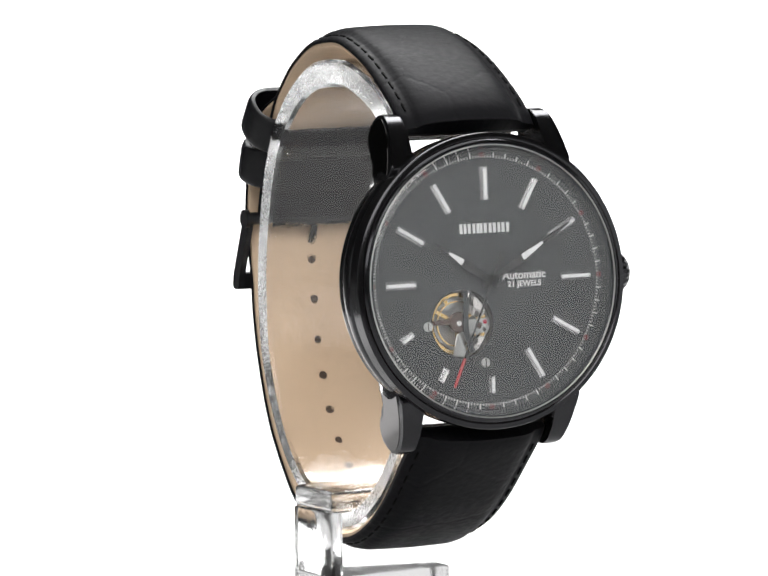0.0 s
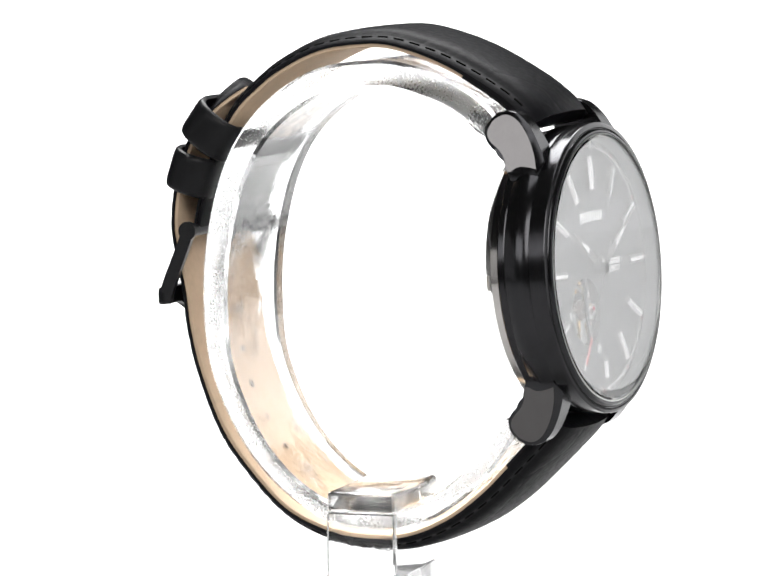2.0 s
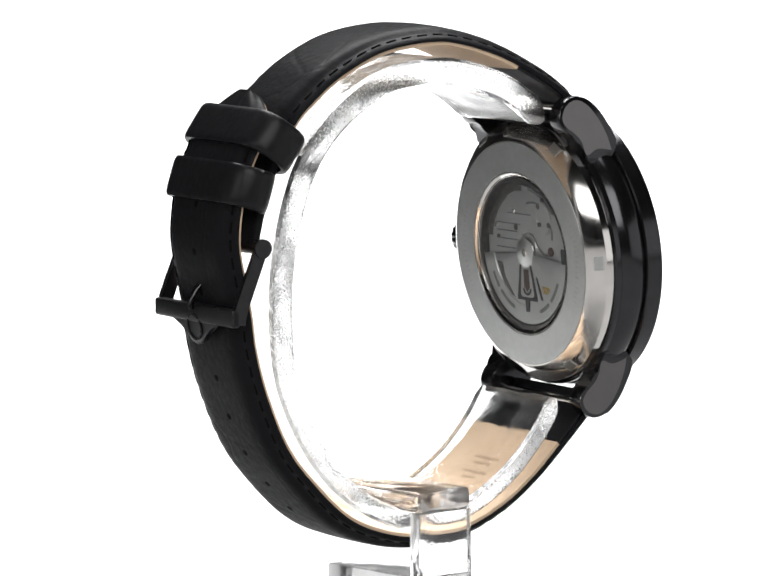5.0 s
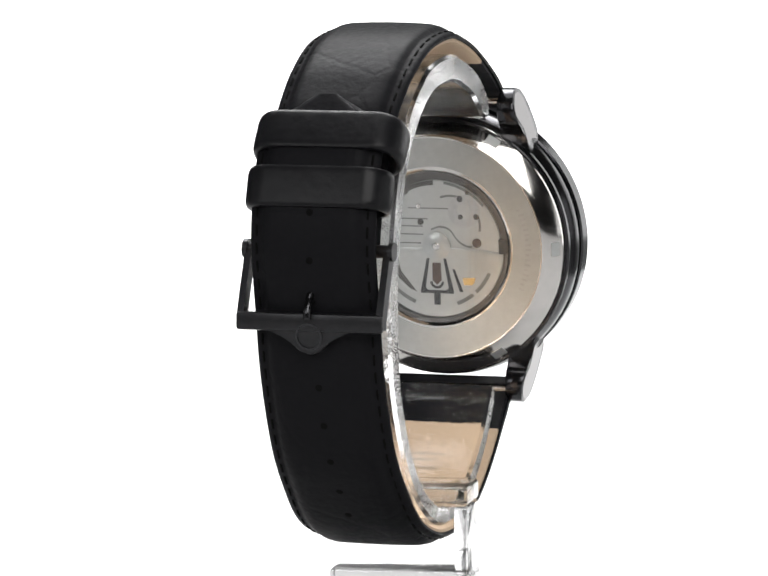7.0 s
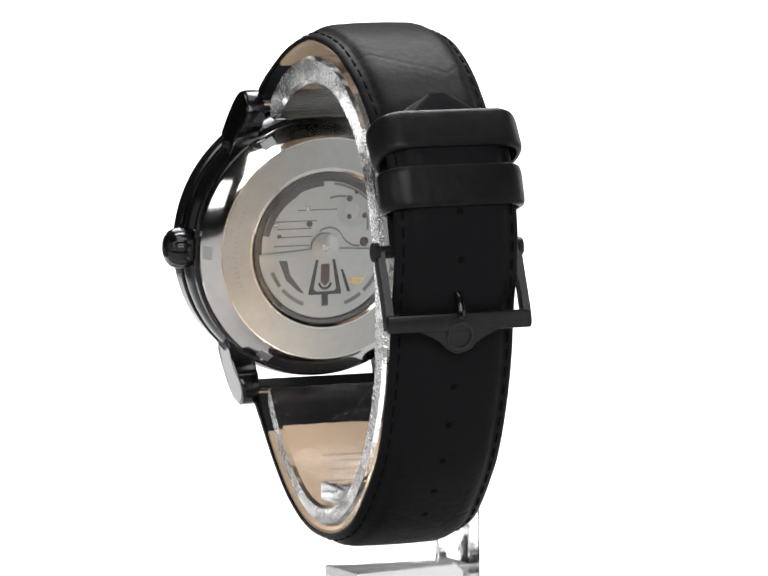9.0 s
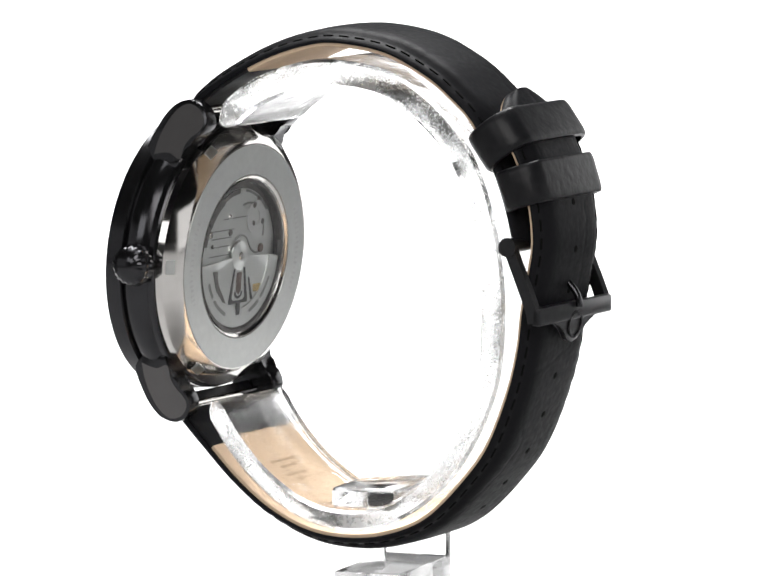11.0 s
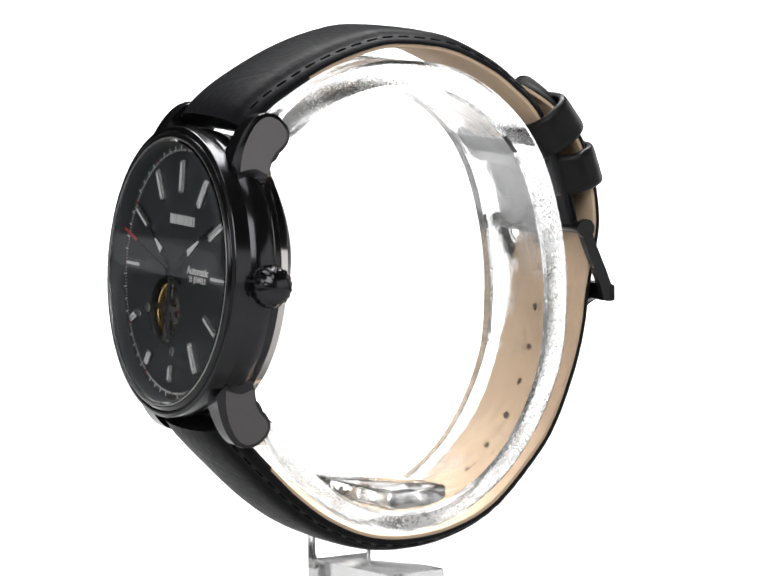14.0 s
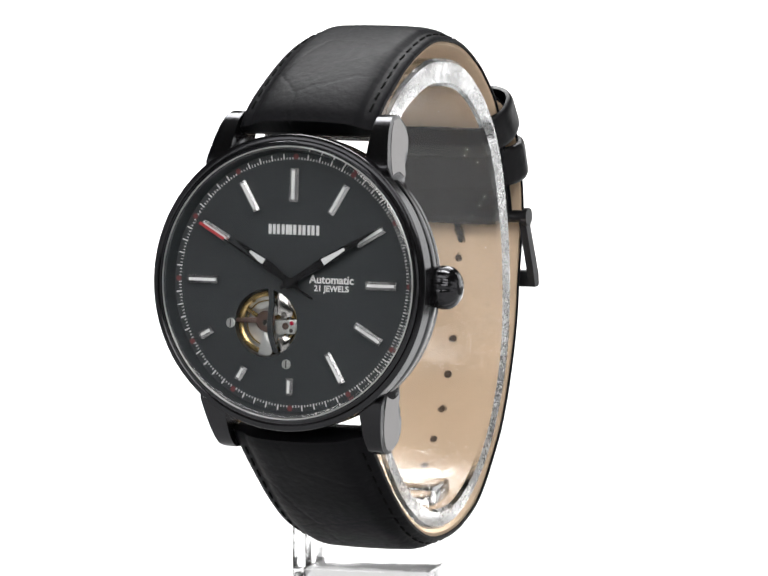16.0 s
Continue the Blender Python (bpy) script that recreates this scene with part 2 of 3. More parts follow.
# ---- the studio: white sweep, unseen grey table and room ----
def studio():
    bm = bmesh.new()
    prof = [(0.055, 0.0), (0.55, 0.0)]
    for i in range(1, 13):
        a = radians(28) * i / 12
        prof.append((0.55 + 0.75 * math.sin(a), 0.75 - 0.75 * math.cos(a)))
    thick = [(y, z - 0.004) for y, z in prof]
    loop = prof + thick[::-1]
    a = [bm.verts.new((-160, y * 1000, z * 1000)) for y, z in loop]
    b = [bm.verts.new((160, y * 1000, z * 1000)) for y, z in loop]
    n = len(loop)
    for i in range(n):
        bm.faces.new((a[i], a[(i + 1) % n], b[(i + 1) % n], b[i]))
    sweep = part("backdrop", bm, SWEEP, None, smooth=40)
    tagged(sweep, "seamless white paper sweep, evenly lit", "backdrop", kind="structure")
    tagged(part("ground", block(-2200, 2200, -3100, 2000, -90, -31), FLOOR, None), "grey studio floor under the sweep", "floor", kind="structure")
    # the table is added out of view: it carries the stand and greys reflections
    tagged(part("table", block(-420, 420, -700, 54, -30, 0, 2, 1), TABLE, None), "unseen grey table top, toned for the steel's reflections", "table", kind="structure")
    for name, dims in (("wall_west", (-2260, -2200, -3100, 2000, -10, 2400)), ("wall_east", (2200, 2260, -3100, 2000, -10, 2400)),
                       ("wall_south", (-2200, 2200, -3160, -3100, -10, 2400)), ("wall_north", (-2200, 2200, 2000, 2060, -10, 2400)),
                       ("ceiling", (-2260, 2260, -3160, 2060, 2400, 2460))):
        tagged(part(name, block(*dims), WALL, None), "plain grey studio " + name.split("_")[0], name.split("_")[0], kind="structure")


studio()

# ---- the display stand ----
ZS = 58.0
HOOP = [(-24.4, 26.6), (-21.0, 29.8), (-16.2, 32.7), (-8.7, 35.1), (-2.7, 35.6), (6.3, 34.3), (13.6, 30.4), (19.3, 24.9), (23.0, 18.3), (25.4, 10.0),
        (26.5, 2.0), (26.4, -6.0), (25.2, -13.0), (22.0, -20.4), (17.4, -27.0), (11.3, -32.2), (4.2, -35.6), (-3.0, -36.3), (-10.0, -34.8), (-17.0, -30.6), (-22.0, -25.8), (-25.6, -20.8), (-26.6, -17.4)]


def display_stand():
    stand = tagged(new("display_stand"), "clear acrylic watch display stand with an open hoop on a post", "display stand")

    def section(s):
        a, b, t, r = -9.6, 10.2, 4.2, 0.5
        t -= 1.1 * min(1, max(0, (s - 0.5) / 0.2))   # thinner under the arm
        near = min(s, 1 - s) * 66
        k = 0.4 + 0.6 * math.sin(math.pi / 2 * min(1, near))
        o = t * (1 - k) / 2
        t = o + t * k
        return [(a + r, -o), (b - r, -o), (b, -r - o), (b, r - t), (b - r, -t), (a + r, -t), (a, r - t), (a, -r - o)]
    rows = frames(spline(HOOP, 1.2))
    rows = [(q, n, i / (len(rows) - 1)) for i, (q, n) in enumerate(rows)]
    hoop = part("hoop", band(rows, section, ZS), ACRYLIC, stand, "clear acrylic C-shaped hoop", smooth=35)
    hoop.data.materials.append(SAWN)
    for p in hoop.data.polygons:
        if abs(p.normal.x) > 0.9:
            p.material_index = 1
    askew = pose(0, 0, 0, 0, 0, 7.5)
    arm = part("arm", block(-13.5, 8.8, -5.5, 5.2, -33.0 + ZS, -29.8 + ZS, 0.7, 3), ACRYLIC, stand, at=askew, smooth=35)
    post = part("post", block(-13.6, -11.4, -5.5, 5.2, -44.6 + ZS, -33.05 + ZS, 0.35, 2), ACRYLIC, stand, at=askew, smooth=35)
    foot = part("foot", block(-13.6, 8.0, -5.5, 5.2, 0.0, -42.9 + ZS, 0.35, 2), ACRYLIC, stand, at=askew, smooth=35)
    for ob in (hoop, arm, post, foot):
        ob.visible_shadow = False
    return stand


stand = display_stand()

# ---- the wristwatch ----
BASE = 18.5
ZW = ZS - BASE
watch = tagged(new("wristwatch"), "black automatic wristwatch with open-heart charcoal dial on black leather strap", "wristwatch")
watch.location = (0, 0, BASE / 1000)
HEAD = Matrix.Translation((0.0001, -0.0349, (4.5 + ZW) / 1000)) @ pose(0, 0, 0, 85.2, 0, 0)


def head(x=0, y=0, z=0, turn=0):
    """A place on the watch head: right, towards twelve, out of the dial."""
    return HEAD @ pose(x / 1000, y / 1000, z / 1000, 0, 0, turn)


UPPER = [(-30.1, 27.4), (-28.2, 29.7), (-23.9, 32.75), (-16.2, 36.7), (-8.7, 39.1), (-2.5, 39.8), (6.5, 38.5), (14.1, 35.0), (18.8, 31.5),
         (22.1, 28.3), (24.8, 23.9), (27.0, 18.5), (28.7, 13.0), (29.7, 8.6)]
LOWER = [(-33.6, -18.7), (-32.1, -20.8), (-26.8, -26.2), (-21.7, -31.0), (-15.8, -35.2), (-8.7, -38.2), (-1.2, -39.0), (6.5, -37.9), (14.1, -34.5),
         (21.4, -27.4), (25.4, -21.7), (28.8, -13.4), (30.5, -6.8), (31.2, -1.5), (32.2, 3.5), (33.1, 9.2), (32.5, 15.3), (31.0, 20.5), (28.8, 24.9), (26.3, 28.5), (23.9, 31.5)]


def strap(name, outline, label, tip):
    path = frames(spline(outline, 0.7))
    n = len(path) - 1
    rows = [(q, d, i / n) for i, (q, d) in enumerate(path)]
    total = 0.7 * n

    def width(s):
        w = 21.7 - (2.2 if tip else 3.3) * min(1, s * total / 72)
        if tip:
            left = (1 - s) * total
            if left < 9:
                w *= max(0.16, math.sin(math.pi / 2 * min(1, (left + 0.6) / 9)) ** 0.62)
        return w / 2

    def thick(s):
        t = 2.4 + 0.5 * math.exp(-s * total / 9)
        return t - 0.35 * s

    def centre(s):
        return 0.6 * min(1, max(0, s * 1.5 - 0.1))

    def leather(s):
        w, t, c = width(s), thick(s), centre(s)
        pad = 0.5 * math.exp(-(s * total / 22) ** 2) + 0.25
        flange = {1: -1.7, 0.97: -1.35, 0.9: -1.12, 0.84: -1.0, 0.8: -0.8, 0.76: -0.45, 0.7: -0.12}
        xs = (0.0, 0.25, 0.45, 0.6, 0.7, 0.76, 0.8, 0.84, 0.9, 0.97, 1.0)
        top = []
        for u in [-v for v in xs[:0:-1]] + list(xs):
            rise = flange.get(abs(u), 0.05 + (pad - 0.1) * (1 - (u / 0.7) ** 2))
            top.append((c + u * w, rise + 0.4))
        return top + [(c + w, -t + 0.62), (c - w, -t + 0.62)]

    def lining(s):
        w, t, c = max(0.5, width(s) - 0.35), thick(s), centre(s)
        return [(c - w, -t + 0.6), (c + w, -t + 0.6), (c + w, -t + 0.12), (c + w - 0.2, -t), (c - w + 0.2, -t), (c - w, -t + 0.12)]

    body = part(name, band(rows, leather, ZW), CROC, watch, label, smooth=40)
    # lining, with folded black ends
    first = int((11.0 if tip else 14.0) / 0.7)
    last = n if tip else n - int(17.0 / 0.7)
    part("lining", band(rows[first:last + 1], lining, ZW), LINING, body, "tan leather lining", smooth=40)
    part("folded_end", band(rows[0:first + 1], lining, ZW), LEATHER, body, "black folded leather end", smooth=40)
    if not tip:
        part("folded_end", band(rows[last:], lining, ZW), LEATHER, body, "black folded leather end", smooth=40)
    # stitches along both edges
    bms = []
    for side in (-1, 1):
        for k in range(6, n - (12 if tip else 6), 4):
            q, d, s = rows[k]
            x = centre(s) + side * width(s) * 0.885
            y, z = q.x - d.x * 0.68, q.y - d.y * 0.68 + ZW
            b = block(-0.16, 0.16, -0.85, 0.85, -0.16, 0.16, 0.07, 1)
            t = Vector((0, -d.y, d.x))
            rot = Matrix((Vector((1, 0, 0)), t, Vector((0, d.x, d.y)))).transposed().to_4x4()
            bms.append(move(b, Matrix.Translation((x, y, z)) @ rot))
    part("stitching", join(*bms), THREAD, body, "black thread stitching", smooth=40)
    return body, rows, centre, thick


upper, upper_rows, upper_centre, upper_thick = strap("upper_strap", UPPER, "short black crocodile-grain leather strap half", False)
lower, lower_rows, lower_centre, lower_thick = strap("lower_strap", LOWER, "long black crocodile-grain leather strap half with holes", True)


def holes():
    """Punched holes: dark discs coloured as the shade inside, on the lining side and on the outside."""
    for z_mm in (14.6, 7.9, 1.3, -4.4, -11.2, -17.6, -23.3, -28.3, -32.3):
        q, d, s = min((r for r in lower_rows if r[0].x > 5), key=lambda r: abs(r[0].y - z_mm))
        c, t = lower_centre(s), lower_thick(s)
        rot = Matrix((Vector((1, 0, 0)), Vector((0, -d.y, d.x)), Vector((0, d.x, d.y)))).transposed().to_4x4()
        out = lathe([(0, 0.6), (0.5, 0.62), (0.6, 0.56), (0.6, 0.3), (0.0, 0.3)], 20, False)
        part("outer_hole", move(out, Matrix.Translation((c, q.x, q.y + ZW)) @ rot), THREAD, lower, "black disc for the shade in a punched hole", smooth=40)
        bm = move(lathe([(0, -0.03), (0.62, -0.03), (0.72, 0.06), (0, 0.06)], 20, False), Matrix.Translation((0, 0, -t)))
        part("strap_hole", move(bm, Matrix.Translation((c, q.x, q.y + ZW)) @ rot), EDGE, lower, "dark disc for the shade in a punched hole", smooth=40)


holes()


def stamp():
    """Unreadable lines stamped into the lining of the lower strap half: plain bars."""
    for k, (y_mm, half) in enumerate(((-21.6, 3.4), (-20.2, 2.2), (-18.8, 3.0), (-17.4, 1.6))):
        q, d, sh = min((r for r in lower_rows if r[0].y < -20 and r[0].x < -5), key=lambda r: abs(r[0].x - y_mm))
        rot = Matrix((Vector((1, 0, 0)), Vector((0, -d.y, d.x)), Vector((0, d.x, d.y)))).transposed().to_4x4()
        bar = block(-half, half, -0.25, 0.25, -lower_thick(sh) - 0.03, -lower_thick(sh) + 0.05)
        part("stamp", move(bar, Matrix.Translation((lower_centre(sh), q.x, q.y + ZW)) @ rot), STAMP, lower, "faint brown stamped bar")


stamp()


def rounded(hw, hh, r, n=6):
    pts = []
    for cx, cy, a0 in ((hw - r, hh - r, 0), (-hw + r, hh - r, 90), (-hw + r, -hh + r, 180), (hw - r, -hh + r, 270)):
        for k in range(n + 1):
            a = radians(a0 + 90 * k / n)
            pts.append((cx + r * math.cos(a), cy + r * math.sin(a)))
    return pts


def keeper(x, y, z, lean, depth, high, half, label):
    """A leather loop round both strap halves; lean: degrees by which its axis tips from upright."""
    outer, inner = rounded(half, depth / 2, 3.9, 8), rounded(half - 0.85, depth / 2 - 0.95, 3.0, 8)
    bm = bmesh.new()
    rings = []
    for pts, zs in ((outer, (-0.5, -0.47, -0.4, -0.3, 0.3, 0.4, 0.47, 0.5)), (inner, (0.5, -0.5))):
        for k, h in enumerate(zs):
            sh = {0.5: 0.95, 0.47: 0.975, 0.4: 0.992}.get(abs(h), 1.0) if pts is outer else 0.99
            rings.append([bm.verts.new((px * sh, py * sh, h * high)) for px, py in pts])
    m = len(outer)
    for a, b in zip(rings, rings[1:] + rings[:1]):
        for i in range(m):
            bm.faces.new((a[i], a[(i + 1) % m], b[(i + 1) % m], b[i]))
    at = Matrix.Translation((x, y, z + ZW)) @ pose(0, 0, 0, lean, 0, 0)
    part("keeper", move(bm, at), LEATHER, watch, label, smooth=50)


keeper(-0.1, 25.0, 24.3, 36.0, 9.0, 6.2, 11.6, "free black leather keeper loop")
keeper(0.4, 29.0, 17.5, 18.0, 7.8, 6.2, 11.3, "fixed black leather keeper loop")


def buckle():
    """A bent-wire pin buckle with a broad lower bar and a small shield."""
    prof = [(28.4, 8.7), (29.4, 6.2), (30.5, 3.6), (31.5, 1.2), (32.3, -1.0), (32.6, -2.6)]
    path = spline(prof, 0.5)
    rows = frames(path)
    rows = [(q, d, i / (len(rows) - 1)) for i, (q, d) in enumerate(rows)]

    def arm(side):
        def section(s):
            w = 1.0 + 0.1 * s
            a, b = (10.3, 11.4) if side > 0 else (-11.4, -10.3)
            return [(0.8 + a, -w), (0.8 + b, -w + 0.15), (0.8 + b, w - 0.15), (0.8 + a, w)]
        return band(rows, section, ZW)
    frame_bm = join(arm(1), arm(-1),
                    block(0.8 - 11.4, 0.8 + 11.4, 32.3, 33.8, -2.9 + ZW, -0.2 + ZW, 0.4, 2),
                    move(lathe([(0.0, -11.6), (1.0, -11.6), (1.0, 11.6), (0.0, 11.6)], 20, False), Matrix.Translation((0.8, 28.4, 8.7 + ZW)) @ pose(0, 0, 0, 0, 90, 0)),
                    move(lathe([(0.0, -11.75), (1.45, -11.75), (1.45, -11.0), (0.0, -11.0)], 20, False), Matrix.Translation((0.8, 28.4, 8.7 + ZW)) @ pose(0, 0, 0, 0, 90, 0)),
                    move(lathe([(0.0, 11.75), (1.45, 11.75), (1.45, 11.0), (0.0, 11.0)], 20, False), Matrix.Translation((0.8, 28.4, 8.7 + ZW)) @ pose(0, 0, 0, 0, 90, 0)))
    ob = part("buckle", frame_bm, PVD_SATIN, watch, "black steel pin buckle", smooth=35)
    wing = [(-9.2, 1.4), (9.2, 1.4), (7.0, 0.2), (4.2, -0.9), (2.9, -1.9), (1.6, -3.2), (0, -3.7), (-1.6, -3.2), (-2.9, -1.9), (-4.2, -0.9), (-7.0, 0.2)]
    at = Matrix.Translation((0.8, 32.55, -2.6 + ZW)) @ pose(0, 0, 0, 99, 0, 180)
    part("shield", move(slab(wing, 0, 1.0, 0.15), at), PVD_SATIN, ob, "small black steel shield", smooth=35)
    part("emblem", move(join(lathe([(1.75, 1.0), (2.1, 1.0), (2.1, 1.2), (1.75, 1.2)], 28)), at @ pose(0, -0.9, 0)), PVD, ob, smooth=35)
    pin_path = frames(spline([(28.5, 8.6), (29.8, 6.0), (31.6, 3.4), (33.4, 1.6), (34.2, 0.0), (34.2, -1.4)], 0.6))
    rows = [(q, d, i / (len(pin_path) - 1)) for i, (q, d) in enumerate(pin_path)]
    part("pin", band(rows, lambda s: [(0.8 + 0.62 * math.cos(a), 0.5 * math.sin(a)) for a in [math.pi * k / 5 for k in range(10)]], ZW), PVD, ob, "black steel buckle pin", smooth=50)


buckle()


# ---- the watch head ----
def case():
    body = part("case", lathe([(19.2, -1.1), (21.2, -1.1), (21.4, -1.45), (21.62, -2.4), (21.62, -3.4), (21.4, -4.4), (21.0, -5.1), (20.95, -5.25), (21.05, -5.4), (21.05, -6.2), (20.85, -6.45), (17.0, -6.45), (17.0, -2.0), (19.2, -2.0)], 128),
                PVD, watch, "black coated steel middle case", HEAD, 28)
    # a straight drum with a crisp front edge, a narrow groove and a raised lip
    part("bezel", lathe([(20.0, -1.05), (21.5, -1.05), (21.82, -0.9), (21.88, 1.55), (21.82, 1.68), (21.5, 1.82), (21.12, 1.86), (20.95, 1.78), (20.85, 1.95), (20.6, 2.18), (20.35, 2.25), (20.0, 2.2)], 128),
         PVD, watch, "polished black steel drum bezel", HEAD, 22)
    part("bezel_edge", lathe([(19.98, 2.14), (20.18, 2.27), (20.1, 2.33), (19.97, 2.29)], 128), BRUSHED, watch, "thin bright edge round the crystal", HEAD, 40)
    # rehaut
    part("inner_ring", lathe([(19.95, 1.6), (19.95, -0.5), (19.15, -0.45), (19.75, 1.6)], 128), DIAL, watch, "black sloping ring with red dots", HEAD, 28)
    glass = part("crystal", lathe([(0, 2.36), (10, 2.355), (16, 2.345), (19.0, 2.335), (19.6, 2.32), (19.95, 2.15), (19.95, 1.62), (0, 1.62)], 128, False), CRYSTAL, watch, "clear flat mineral crystal", HEAD, 10)
    glass.visible_shadow = False
    # lugs
    for sx in (-1, 1):
        for sy in (-1, 1):
            outline = [(-5.8, 14.6), (-1.7, 14.6)] + [tuple(q) for q in spline([(-0.1, 17.0), (-0.35, 18.0), (-0.9, 19.5), (-2.4, 22.4), (-4.3, 24.4), (-6.4, 25.1), (-8.6, 24.4), (-9.9, 22.6), (-9.9, 21.2), (-9.2, 20.0), (-7.8, 19.0), (-6.9, 17.8), (-6.3, 16.0)], 0.7)]
            bm = slab(outline, 10.9, 13.2, 0.3)
            # outline lies in the (out, twelve) plane; thickness runs sideways
            m = Matrix(((0, 0, sx, 0), (0, sy, 0, 0), (1, 0, 0, 0), (0, 0, 0, 1)))
            for v in bm.verts:
                if v.co.z > 12.0:
                    v.co.z += (25.1 - v.co.y) * 0.19
            lug = part("lug", move(bm, m), PVD, watch, "black steel lug with polished flank", HEAD, 30)
            face = [(-1.5, 16.2), (-1.9, 18.6), (-2.9, 21.2), (-4.5, 23.5), (-6.4, 24.5), (-8.4, 23.8), (-9.4, 22.3), (-9.3, 21.2), (-8.7, 20.4), (-7.5, 19.3), (-6.7, 18.0), (-6.2, 16.0), (-4.4, 16.7), (-2.9, 16.6), (-1.5, 16.2)]
            flank = slab([tuple(q) for q in spline(face, 0.5)][:-1], 13.2, 13.26)
            for v in flank.verts:
                v.co.z += (25.1 - v.co.y) * 0.19
            part("flank", move(flank, m), PVD_FLAT, lug, "mirror-polished flank", smooth=30)
    for sy in (-1, 1):
        part("spring_bar", move(lathe([(0, -11), (0.75, -11), (0.75, 11), (0, 11)], 16, False), Matrix.Translation((0, sy * 23.1, -6.4)) @ pose(0, 0, 0, 0, 90, 0)), STEEL, watch, "steel spring bar", HEAD, 40)
    return body


case()


def crown():
    knurl = bmesh.new()
    seg, prof = 72, [(0, 0.0), (2.6, 0.0), (3.0, 0.3), (3.25, 1.3), (3.15, 2.5), (2.75, 3.3), (2.0, 3.9), (1.0, 4.2), (0, 4.3)]
    rings = []
    for r, z in prof:
        if r == 0:
            rings.append([knurl.verts.new((0, 0, z))])
            continue
        ring = []
        for i in range(seg):
            k = 1 - (0.05 if (i % 4) in (0, 1) and r > 2.5 else 0)
            ring.append(knurl.verts.new((r * k * math.cos(2 * math.pi * i / seg), r * k * math.sin(2 * math.pi * i / seg), z)))
        rings.append(ring)
    for a, b in zip(rings, rings[1:]):
        for i in range(seg):
            j = (i + 1) % seg
            if len(a) == 1:
                knurl.faces.new((a[0], b[i], b[j]))
            elif len(b) == 1:
                knurl.faces.new((a[i], b[0], a[j]))
            else:
                knurl.faces.new((a[i], b[i], b[j], a[j]))
    ob = part("crown", move(knurl, Matrix.Translation((20.95, 0, -3.9)) @ pose(0, 0, 0, 0, 90, 0)), PVD, watch, "fluted black steel crown", HEAD, 40)
    part("stem", move(lathe([(0, 0), (1.6, 0), (1.6, 1.2), (0, 1.2)], 24, False), Matrix.Translation((20.3, 0, -3.9)) @ pose(0, 0, 0, 0, 90, 0)), PVD_SATIN, ob, smooth=40)


crown()

HOLE = (-4.2, -6.15, 5.05)   # open-heart window: right, up, radius


